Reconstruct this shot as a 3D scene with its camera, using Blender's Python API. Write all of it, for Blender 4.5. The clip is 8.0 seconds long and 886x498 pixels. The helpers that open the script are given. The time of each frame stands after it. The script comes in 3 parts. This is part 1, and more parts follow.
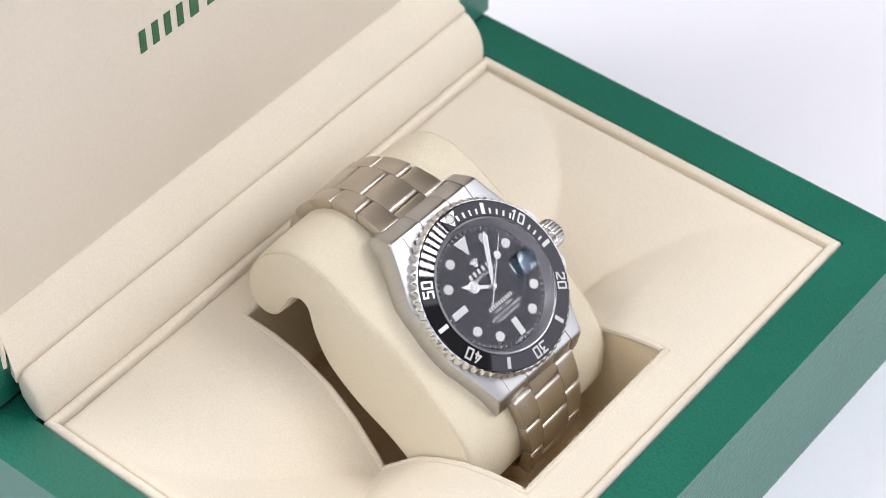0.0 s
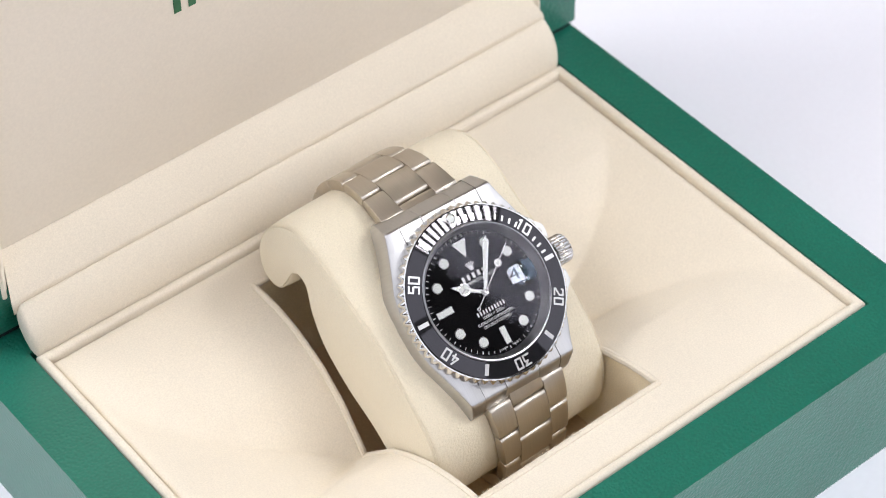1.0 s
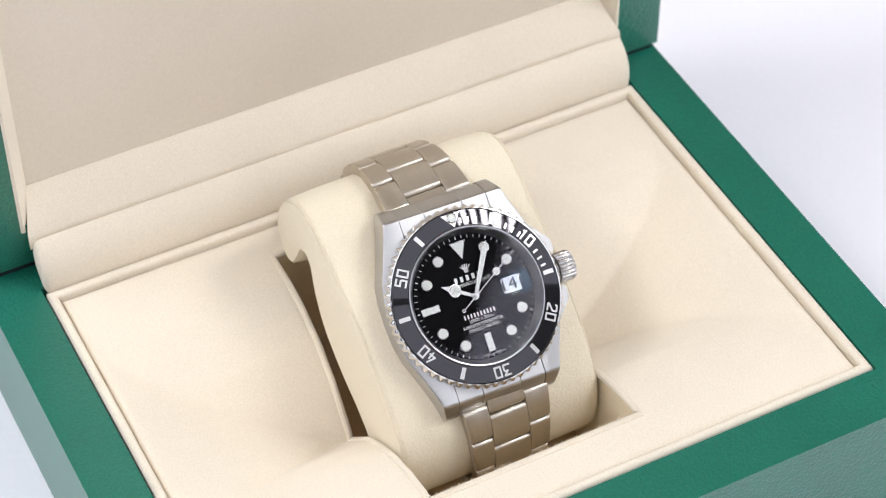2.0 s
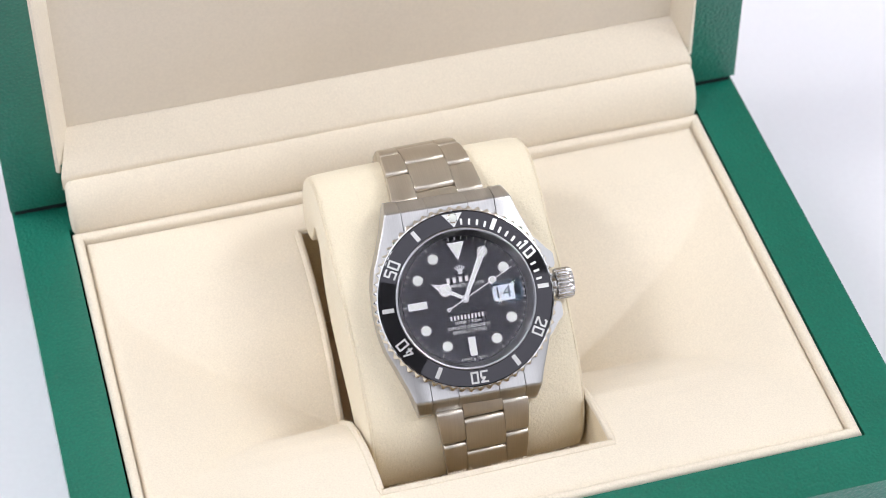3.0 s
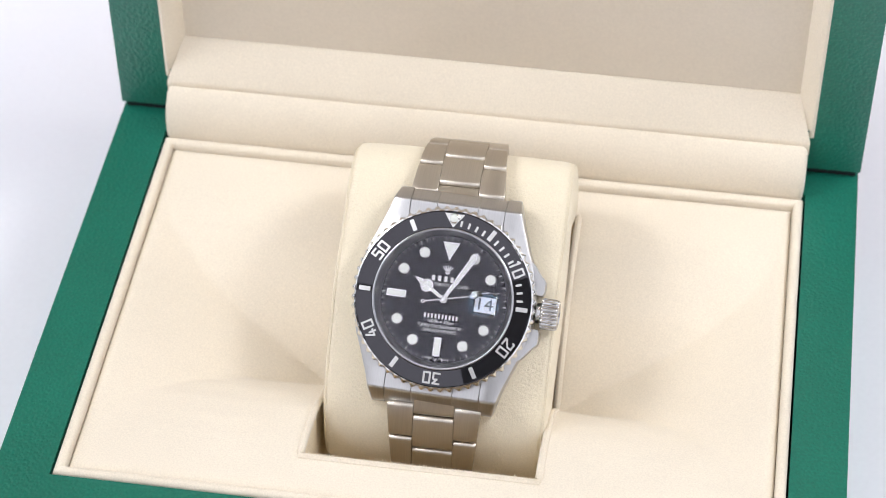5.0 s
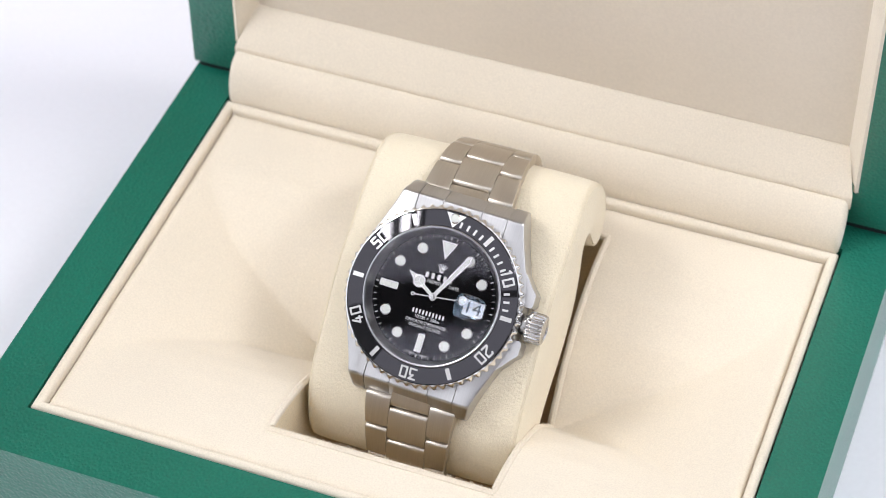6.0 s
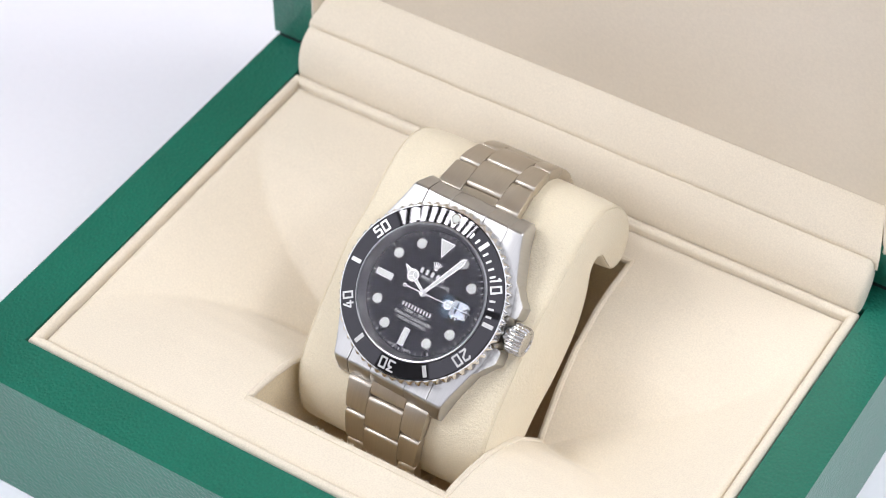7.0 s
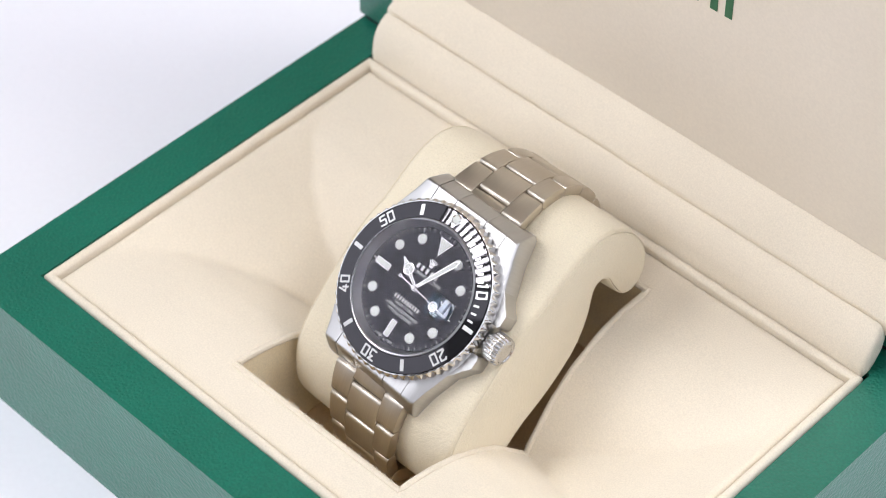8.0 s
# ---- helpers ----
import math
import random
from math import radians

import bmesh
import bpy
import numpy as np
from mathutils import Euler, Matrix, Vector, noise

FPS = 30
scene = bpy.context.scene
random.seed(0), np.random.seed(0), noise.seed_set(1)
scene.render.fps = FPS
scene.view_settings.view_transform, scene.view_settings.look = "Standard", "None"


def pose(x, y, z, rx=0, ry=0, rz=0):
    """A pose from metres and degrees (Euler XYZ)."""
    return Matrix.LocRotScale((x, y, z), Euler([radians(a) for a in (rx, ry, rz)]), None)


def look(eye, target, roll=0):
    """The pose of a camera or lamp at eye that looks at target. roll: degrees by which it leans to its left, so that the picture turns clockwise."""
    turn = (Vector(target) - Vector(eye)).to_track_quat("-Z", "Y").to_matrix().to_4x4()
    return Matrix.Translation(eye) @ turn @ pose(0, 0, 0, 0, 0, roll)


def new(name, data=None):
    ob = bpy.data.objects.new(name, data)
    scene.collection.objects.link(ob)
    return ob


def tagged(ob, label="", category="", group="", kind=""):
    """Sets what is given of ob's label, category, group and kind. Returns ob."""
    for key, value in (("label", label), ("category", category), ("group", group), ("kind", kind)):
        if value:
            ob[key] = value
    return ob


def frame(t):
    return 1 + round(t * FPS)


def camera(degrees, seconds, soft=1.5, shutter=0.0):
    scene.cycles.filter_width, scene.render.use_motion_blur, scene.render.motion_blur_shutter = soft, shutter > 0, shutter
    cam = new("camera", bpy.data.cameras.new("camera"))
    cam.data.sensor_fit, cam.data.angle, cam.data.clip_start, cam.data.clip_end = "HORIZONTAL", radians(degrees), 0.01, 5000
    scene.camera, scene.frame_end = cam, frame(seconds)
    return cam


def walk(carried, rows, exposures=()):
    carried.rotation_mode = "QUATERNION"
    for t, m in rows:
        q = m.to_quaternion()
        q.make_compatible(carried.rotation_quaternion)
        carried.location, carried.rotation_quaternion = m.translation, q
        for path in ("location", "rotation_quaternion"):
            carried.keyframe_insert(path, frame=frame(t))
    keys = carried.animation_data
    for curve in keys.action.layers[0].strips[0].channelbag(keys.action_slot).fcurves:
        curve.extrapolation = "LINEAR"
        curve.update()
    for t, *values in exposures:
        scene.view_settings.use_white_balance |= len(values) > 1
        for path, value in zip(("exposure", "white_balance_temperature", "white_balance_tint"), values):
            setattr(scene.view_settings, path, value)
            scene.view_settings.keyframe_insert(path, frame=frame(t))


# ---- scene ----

# ---------------------------------------------------------------- camera
MM = 0.001
TABLE = 58.5          # the table lies this many millimetres under the zero of the box's own heights
cam = camera(21.52, 8.0, soft=0.95)
cam_pose = pose(0, -0.35464, 0.36982 + TABLE * MM, 0, 0, 0.35) @ pose(0, 0, 0, 44.17) @ pose(0, 0, 0, 0, 0, -0.39)
walk(cam, [(0.0, cam_pose), (8.0, cam_pose)])
cam.data.dof.use_dof = True
cam.data.dof.focus_distance = 0.502
cam.data.dof.aperture_fstop = 22.0

# ---------------------------------------------------------------- light
world = bpy.data.worlds.new("studio_room")
world.use_nodes = True
scene.world = world
bg = world.node_tree.nodes["Background"]
bg.inputs["Color"].default_value = (0.935, 0.957, 1.06, 1)
bg.inputs["Strength"].default_value = 1.48
scene.view_settings.exposure = 0.0


LAMPS = []


def softbox(name, azimuth, elevation, distance, w, h, power, roll):
    """A studio softbox, aimed at the watch; azimuth from the camera's side, to its right."""
    a, e = radians(azimuth), radians(elevation)
    eye = Vector((math.sin(a) * math.cos(e), -math.cos(a) * math.cos(e), math.sin(e))) * distance + Vector((0, 0, 0.05))
    lamp = bpy.data.lights.new(name, "AREA")
    lamp.shape, lamp.size, lamp.size_y, lamp.energy = "RECTANGLE", w, h, power
    lamp.color = (0.985, 0.985, 1.0)
    ob = new(name, lamp)
    ob.matrix_world = look(eye, (0, 0, 0.05), roll)
    LAMPS.append((ob.matrix_world.copy(), w / MM, h / MM))
    return ob


softbox("lamp_east", 84, 53, 1.25, 0.44, 0.24, 11.6, -20)
softbox("lamp_west", -84, 53, 1.25, 0.44, 0.24, 11.6, 20)


# ---------------------------------------------------------------- materials
def material(name, base, rough, metal=0.0, spec=0.5, grain=None, bump=None, vary=None, sheen=0.0, coat=0.0):
    """base colour; grain: (scale, amount, dark colour factor); bump: list of (kind, scale, strength, distance)."""
    m = bpy.data.materials.new(name)
    m.use_nodes = True
    nt = m.node_tree
    p = nt.nodes["Principled BSDF"]
    p.inputs["Base Color"].default_value = (*base, 1)
    p.inputs["Roughness"].default_value = rough
    p.inputs["Metallic"].default_value = metal
    p.inputs["Specular IOR Level"].default_value = spec
    p.inputs["Sheen Weight"].default_value = sheen
    p.inputs["Sheen Roughness"].default_value = 0.6
    p.inputs["Coat Weight"].default_value = coat
    p.inputs["Coat Roughness"].default_value = 0.12
    co = nt.nodes.new("ShaderNodeTexCoord")
    if grain:
        last = None
        for scale, amount in grain:
            n = nt.nodes.new("ShaderNodeTexNoise")
            n.inputs["Scale"].default_value = scale
            n.inputs["Detail"].default_value = 5
            nt.links.new(co.outputs["Object"], n.inputs["Vector"])
            r = nt.nodes.new("ShaderNodeMapRange")
            r.inputs["From Min"].default_value, r.inputs["From Max"].default_value = 0.3, 0.7
            r.inputs["To Min"].default_value, r.inputs["To Max"].default_value = 1 - amount, 1 + amount
            nt.links.new(n.outputs["Fac"], r.inputs["Value"])
            if last is None:
                last = r.outputs["Result"]
            else:
                mu = nt.nodes.new("ShaderNodeMath")
                mu.operation = "MULTIPLY"
                nt.links.new(last, mu.inputs[0])
                nt.links.new(r.outputs["Result"], mu.inputs[1])
                last = mu.outputs[0]
        mix = nt.nodes.new("ShaderNodeVectorMath")
        mix.operation = "SCALE"
        mix.inputs[0].default_value = base
        nt.links.new(last, mix.inputs["Scale"])
        nt.links.new(mix.outputs["Vector"], p.inputs["Base Color"])
    normal = None
    for kind, scale, strength, dist in bump or ():
        if kind == "noise":
            n = nt.nodes.new("ShaderNodeTexNoise")
            n.inputs["Detail"].default_value = 4
            out = n.outputs["Fac"]
        else:
            n = nt.nodes.new("ShaderNodeTexVoronoi")
            n.feature = "SMOOTH_F1" if kind == "cells" else "DISTANCE_TO_EDGE"
            out = n.outputs["Distance"]
        n.inputs["Scale"].default_value = scale
        nt.links.new(co.outputs["Object"], n.inputs["Vector"])
        b = nt.nodes.new("ShaderNodeBump")
        b.inputs["Strength"].default_value = strength
        b.inputs["Distance"].default_value = dist
        nt.links.new(out, b.inputs["Height"])
        if normal is not None:
            nt.links.new(normal, b.inputs["Normal"])
        normal = b.outputs["Normal"]
    if normal is not None:
        nt.links.new(normal, p.inputs["Normal"])
    return m


def brushed(name, base, rough, along, amount=0.25, spread=0.12):
    """Steel with fine scratches that run along one axis of the thing (0, 1 or 2)."""
    m = material(name, base, rough, metal=1.0)
    nt = m.node_tree
    p = nt.nodes["Principled BSDF"]
    co = nt.nodes.new("ShaderNodeTexCoord")
    mp = nt.nodes.new("ShaderNodeMapping")
    s = [8000.0, 120.0, 120.0] if along == 1 else [120.0, 8000.0, 120.0]
    mp.inputs["Scale"].default_value = s
    n = nt.nodes.new("ShaderNodeTexNoise")
    n.inputs["Scale"].default_value = 1.0
    n.inputs["Detail"].default_value = 3
    nt.links.new(co.outputs["Object"], mp.inputs["Vector"])
    nt.links.new(mp.outputs["Vector"], n.inputs["Vector"])
    r = nt.nodes.new("ShaderNodeMapRange")
    r.inputs["To Min"].default_value, r.inputs["To Max"].default_value = rough - spread, rough + spread
    nt.links.new(n.outputs["Fac"], r.inputs["Value"])
    nt.links.new(r.outputs["Result"], p.inputs["Roughness"])
    tone = nt.nodes.new("ShaderNodeMapRange")
    tone.inputs["From Min"].default_value, tone.inputs["From Max"].default_value = 0.3, 0.7
    tone.inputs["To Min"].default_value, tone.inputs["To Max"].default_value = 0.95, 1.05
    nt.links.new(n.outputs["Fac"], tone.inputs["Value"])
    scale = nt.nodes.new("ShaderNodeVectorMath")
    scale.operation = "SCALE"
    scale.inputs[0].default_value = base
    nt.links.new(tone.outputs["Result"], scale.inputs["Scale"])
    nt.links.new(scale.outputs["Vector"], p.inputs["Base Color"])
    b = nt.nodes.new("ShaderNodeBump")
    b.inputs["Strength"].default_value, b.inputs["Distance"].default_value = amount, 0.00003
    nt.links.new(n.outputs["Fac"], b.inputs["Height"])
    nt.links.new(b.outputs["Normal"], p.inputs["Normal"])
    return m


def clear(name, ior, tint=(1, 1, 1)):
    """A polished clear pane: what it does not mirror goes straight through."""
    m = bpy.data.materials.new(name)
    m.use_nodes = True
    nt = m.node_tree
    out = nt.nodes["Material Output"]
    nt.nodes.remove(nt.nodes["Principled BSDF"])
    tr, gl, mx, fr = (nt.nodes.new("ShaderNode" + k) for k in ("BsdfTransparent", "BsdfGlossy", "MixShader", "Fresnel"))
    fr.inputs["IOR"].default_value = ior
    gl.inputs["Roughness"].default_value = 0.015
    gl.inputs["Color"].default_value = (*tint, 1)
    nt.links.new(fr.outputs["Fac"], mx.inputs["Fac"])
    nt.links.new(tr.outputs["BSDF"], mx.inputs[1])
    nt.links.new(gl.outputs["BSDF"], mx.inputs[2])
    nt.links.new(mx.outputs["Shader"], out.inputs["Surface"])
    return m


LEATHER = material("green_leather", (0.005, 0.146, 0.096), 0.36, spec=0.75, coat=0.22, grain=[(45, 0.07), (1500, 0.12)],
                   bump=[("cells", 1300, 0.6, 0.0003), ("noise", 4200, 0.35, 0.00012)])
SUEDE = material("ivory_suede", (0.82, 0.735, 0.598), 0.95, spec=0.15, sheen=0.25, grain=[(28, 0.035), (2600, 0.06)],
                 bump=[("noise", 5200, 0.7, 0.0002), ("noise", 240, 0.12, 0.0006)])
# the lining's suede browned: the pocket's shade is put into the colour
FLOORSUEDE = material("shade_toned_suede", (0.62, 0.46, 0.28), 0.95, spec=0.15, sheen=0.2, grain=[(28, 0.05), (2600, 0.08)],
                      bump=[("noise", 5200, 0.5, 0.0002)])
PILLOW = material("ivory_pillow_suede", (0.82, 0.732, 0.558), 0.95, spec=0.15, sheen=0.25, grain=[(40, 0.03), (3000, 0.05)],
                  bump=[("noise", 3800, 0.45, 0.0003), ("noise", 1500, 0.5, 0.0005), ("noise", 130, 0.22, 0.0012)])
SATIN = material("ivory_satin", (0.725, 0.643, 0.527), 0.5, spec=0.5, sheen=0.15, grain=[(20, 0.03), (1500, 0.03)],
                 bump=[("noise", 2400, 0.25, 0.0001)])
# warm light bounced inside the pocket, put into the wall colour
POCKET = material("bounce_toned_suede", (0.86, 0.73, 0.50), 0.95, spec=0.15, sheen=0.25, grain=[(40, 0.05), (2600, 0.08)],
                  bump=[("noise", 3800, 0.5, 0.0003)])
# near-black colour that stands in for shade in the lid gap
DARKGAP = material("black_gap_shade", (0.012, 0.016, 0.02), 0.8, grain=[(300, 0.2)])
PAPER = material("white_table", (0.92, 0.915, 0.975), 0.55, spec=0.3, grain=[(3, 0.012), (700, 0.012)],
                 bump=[("noise", 900, 0.05, 0.0002)])
WOOD = material("brown_ceiling_wood", (0.46, 0.34, 0.22), 0.8, grain=[(2, 0.2), (30, 0.12)])
BLACKCLOTH = material("black_cloth", (0.015, 0.015, 0.016), 0.9, grain=[(200, 0.2)])
CONCRETE = material("grey_floor", (0.32, 0.31, 0.30), 0.8, grain=[(2, 0.15), (60, 0.1)])
WALL = material("brown_studio_wall", (0.035, 0.028, 0.022), 0.85, grain=[(3, 0.2), (60, 0.1)])
STEEL = brushed("brushed_steel", (0.54, 0.53, 0.525), 0.33, 1, 0.22, 0.1)
# neutral steel tinted brown: the mirrored room is partly put into the colour
LINK = brushed("brown_toned_link_steel", (0.585, 0.53, 0.455), 0.39, 1, 0.15, 0.08)
POLISHED = material("polished_steel", (0.72, 0.71, 0.70), 0.16, metal=1.0, grain=[(900, 0.03)])
CROWNSTEEL = material("crown_steel", (0.56, 0.55, 0.54), 0.22, metal=1.0, grain=[(900, 0.05)])
HANDSTEEL = material("hand_steel", (0.68, 0.67, 0.66), 0.24, metal=1.0, grain=[(2500, 0.04)])
RINGSTEEL = material("satin_ring_steel", (0.42, 0.42, 0.43), 0.3, metal=1.0, grain=[(1500, 0.12)])
CERAMIC = material("black_ceramic", (0.014, 0.014, 0.016), 0.025, spec=0.6, coat=0.15, grain=[(500, 0.15)])
CERAMIC.node_tree.nodes["Principled BSDF"].inputs["Coat Roughness"].default_value = 0.015
CERAMIC.node_tree.nodes["Principled BSDF"].inputs["Specular Tint"].default_value = (0.95, 0.9, 1.0, 1)
DIALBLACK = material("black_dial_lacquer", (0.002, 0.002, 0.0025), 0.5, spec=0.02, grain=[(900, 0.2)])
LUME = material("white_lume", (0.70, 0.72, 0.68), 0.5, grain=[(2500, 0.05)])
PRINT = material("white_print", (0.82, 0.82, 0.82), 0.5, grain=[(2500, 0.04)])
PLATINUM = material("silver_engraving", (0.62, 0.61, 0.60), 0.38, metal=0.75, grain=[(3500, 0.06)])
DATECARD = material("white_date_card", (0.80, 0.82, 0.86), 0.5, grain=[(900, 0.03)])
DATEINK = material("black_date_ink", (0.01, 0.01, 0.015), 0.5, grain=[(900, 0.1)])
LOGOGREEN = material("green_print", (0.03, 0.13, 0.055), 0.5, grain=[(800, 0.1)])
CRYSTAL = clear("sapphire_crystal", 1.39, (0.95, 0.91, 1.0))
LENS = material("date_lens_glass", (0.93, 0.96, 1.0), 0.0)
LENS.node_tree.nodes["Principled BSDF"].inputs["Transmission Weight"].default_value = 1.0
LENS.node_tree.nodes["Principled BSDF"].inputs["IOR"].default_value = 1.6
LENS.node_tree.nodes["Principled BSDF"].inputs["Specular IOR Level"].default_value = 0.2
LENS.node_tree.nodes["Principled BSDF"].inputs["Specular Tint"].default_value = (0.55, 0.8, 1.0, 1)


# ---------------------------------------------------------------- building helpers
def mesh_of(name, bm, mat, smooth=35):
    bmesh.ops.recalc_face_normals(bm, faces=bm.faces)
    me = bpy.data.meshes.new(name)
    bm.to_mesh(me)
    bm.free()
    me.materials.append(mat)
    if smooth:
        me.shade_smooth()
        me.set_sharp_from_angle(angle=radians(smooth))
    return me


def part(name, bm, mat, parent, label="", at=None, smooth=35):
    """One bmesh, in millimetres of its thing's space, as one mesh object under a thing or a part."""
    bmesh.ops.transform(bm, matrix=Matrix.Diagonal((MM, MM, MM, 1)), verts=bm.verts)
    ob = new(name, mesh_of(name, bm, mat, smooth))
    ob.parent = parent
    if at is not None:
        ob.matrix_basis = at
    return tagged(ob, label)


def thing(name, label, category, m, group="", kind=""):
    ob = new(name)
    ob.empty_display_size = 0.01
    ob.matrix_basis = m
    return tagged(ob, label, category, group, kind)


def loft(sections, closed=True, caps=True, ring=False):
    """A skin over equal rows of points; ring: the last row joins the first."""
    bm = bmesh.new()
    rows = [[bm.verts.new(p) for p in s] for s in sections]
    n = len(rows[0])
    pairs = list(zip(rows, rows[1:])) + ([(rows[-1], rows[0])] if ring else [])
    for a, b in pairs:
        for i in range(n if closed else n - 1):
            j = (i + 1) % n
            bm.faces.new((a[i], a[j], b[j], b[i]))
    if caps and closed and not ring:
        bm.faces.new(rows[0][::-1])
        bm.faces.new(rows[-1])
    return bm


def prism(outline, place, lo, hi):
    """A polygon swept from lo to hi; place(a, b, s) puts a corner into space."""
    return loft([[place(a, b, s) for a, b in outline] for s in (lo, hi)])


def soften(bm, width, segments=2, angle=30):
    edges = [e for e in bm.edges if len(e.link_faces) == 2 and e.calc_face_angle(0) > radians(angle)]
    if edges:
        bmesh.ops.bevel(bm, geom=edges, offset=width, segments=segments, profile=0.6, affect="EDGES", clamp_overlap=True)
    return bm


def block(x0, x1, y0, y1, z0, z1, bevel=0.0, segments=2):
    bm = prism([(x0, y0), (x1, y0), (x1, y1), (x0, y1)], lambda a, b, s: (a, b, s), z0, z1)
    return soften(bm, bevel, segments) if bevel else bm


def turned(profile, steps=96, wobble=None):
    """A profile of (radius, height) turned about the z axis."""
    secs = []
    for i in range(steps):
        a = 2 * math.pi * i / steps
        secs.append([((r + (wobble(i, k) if wobble else 0)) * math.cos(a), (r + (wobble(i, k) if wobble else 0)) * math.sin(a), h)
                     for k, (r, h) in enumerate(profile)])
    return loft(secs, ring=True)


def disc(r, h0, h1, steps=64, bevel=0.0):
    bm = prism([(r * math.cos(2 * math.pi * i / steps), r * math.sin(2 * math.pi * i / steps)) for i in range(steps)],
               lambda a, b, s: (a, b, s), h0, h1)
    return soften(bm, bevel, 2, 60) if bevel else bm


def tube(points, radius, ring=False, sides=8):
    """A round cord along points."""
    secs = []
    pts = [Vector(p) for p in points]
    n = len(pts)
    for i, p in enumerate(pts):
        d = (pts[(i + 1) % n] - pts[i - 1]) if ring or 0 < i < n - 1 else (pts[1] - pts[0] if i == 0 else pts[-1] - pts[-2])
        d.normalize()
        side = d.cross(Vector((0, 0, 1)))
        side = side.normalized() if side.length > 1e-3 else Vector((1, 0, 0))
        up = side.cross(d)
        secs.append([p + radius * (math.cos(2 * math.pi * k / sides) * side + math.sin(2 * math.pi * k / sides) * up) for k in range(sides)])
    return loft(secs, ring=ring)


def rounded_path(points, per=4, ring=True):
    """A smooth curve through points (Catmull-Rom)."""
    out, n = [], len(points)
    P = [Vector(p) for p in points]
    last = n if ring else n - 1
    for i in range(last):
        a, b, c, d = (P[(i + k) % n] if ring else P[max(0, min(n - 1, i + k))] for k in (-1, 0, 1, 2))
        for s in range(per):
            t = s / per
            out.append(0.5 * ((2 * b) + (c - a) * t + (2 * a - 5 * b + 4 * c - d) * t * t + (3 * b - a - 3 * c + d) * t ** 3))
    if not ring:
        out.append(P[-1])
    return out


def lettering(text, height, thick):
    """Words in the built-in font, centred, of a given capital height, as a bmesh in millimetres."""
    cu = bpy.data.curves.new("lettering", "FONT")
    cu.body, cu.size, cu.align_x, cu.align_y = text, height / 0.69, "CENTER", "CENTER"
    cu.extrude, cu.resolution_u = thick / 2, 3
    tmp = bpy.data.objects.new("lettering", cu)
    me = bpy.data.meshes.new_from_object(tmp)
    bm = bmesh.new()
    bm.from_mesh(me)
    bpy.data.objects.remove(tmp)
    bpy.data.curves.remove(cu)
    bpy.data.meshes.remove(me)
    return bm


def moved(bm, m):
    bmesh.ops.transform(bm, matrix=m, verts=bm.verts)
    return bm


def widened(bm, width):
    xs = [v.co.x for v in bm.verts]
    k, mid = width / (max(xs) - min(xs)), (max(xs) + min(xs)) / 2
    for v in bm.verts:
        v.co.x = (v.co.x - mid) * k
    return bm


def joined(bms):
    out = bmesh.new()
    for b in bms:
        me = bpy.data.meshes.new("joined")
        b.to_mesh(me)
        b.free()
        out.from_mesh(me)
        bpy.data.meshes.remove(me)
    return out


# ---------------------------------------------------------------- the table, and an unseen room added to shape reflections
def build_room():
    def solid(name, label, category, mat, *boxes):
        ob = part(name, joined([block(*q) for q in boxes]), mat, None, smooth=0)
        return tagged(ob, label, category, kind="structure")

    table = part("table", block(-1300, 1300, -900, 1300, -40, 0, 4, 2), PAPER, None)
    tagged(table, "seamless white tabletop under the open green box", "table", kind="structure")
    for x in (-1220, 1220):
        for y in (-820, 1220):
            solid("table_leg", "plain white table leg", "table leg", PAPER, (x - 35, x + 35, y - 35, y + 35, -750, -40))
    solid("floor", "plain grey studio floor", "floor", CONCRETE, (-1940, 1940, -1780, 3040, -790, -750))
    # south side, unseen: brown panel and dark pier added to shape what the watch mirrors
    solid("unseen_panel_south", "unseen brown panel, added for brown reflections in the links", "wall", WOOD, (-1900, 1900, -1780, -1740, -750, 850))
    solid("unseen_pier_south", "unseen dark pier and lintel, added to darken the dial's reflection", "wall", WALL, (-290, 340, -1780, -1740, 850, 2600), (-1900, 1900, -1780, -1740, 2600, 2700))
    # unseen side walls, added: piers darken the dial's reflection, tall openings brighten it
    solid("unseen_wall_east", "unseen dark wall with openings, added to band the dial's reflections", "wall", WALL, (1900, 1940, -1780, 3000, -750, 250), (1900, 1940, -1780, 3000, 2500, 2700),
          (1900, 1940, -1260, -640, 250, 2500), (1900, 1940, 1500, 3000, 250, 2500))
    solid("unseen_wall_west", "unseen dark wall with openings, added to band the dial's reflections", "wall", WALL, (-1940, -1900, -1780, 3000, -750, 250), (-1940, -1900, -1780, 3000, 2500, 2700),
          (-1940, -1900, -1700, -1060, 250, 2500), (-1940, -1900, 1500, 3000, 250, 2500))
    solid("wall_north", "plain brown wooden back wall", "wall", WOOD, (-1940, 1940, 3000, 3040, -750, 2700))
    # unseen, added so the steel mirrors brown overhead; left open to the south for light
    solid("ceiling", "unseen brown ceiling with an opening, added for brown reflections in the steel", "ceiling", WOOD, (-1900, 1900, -350, 3000, 2700, 2740))


build_room()


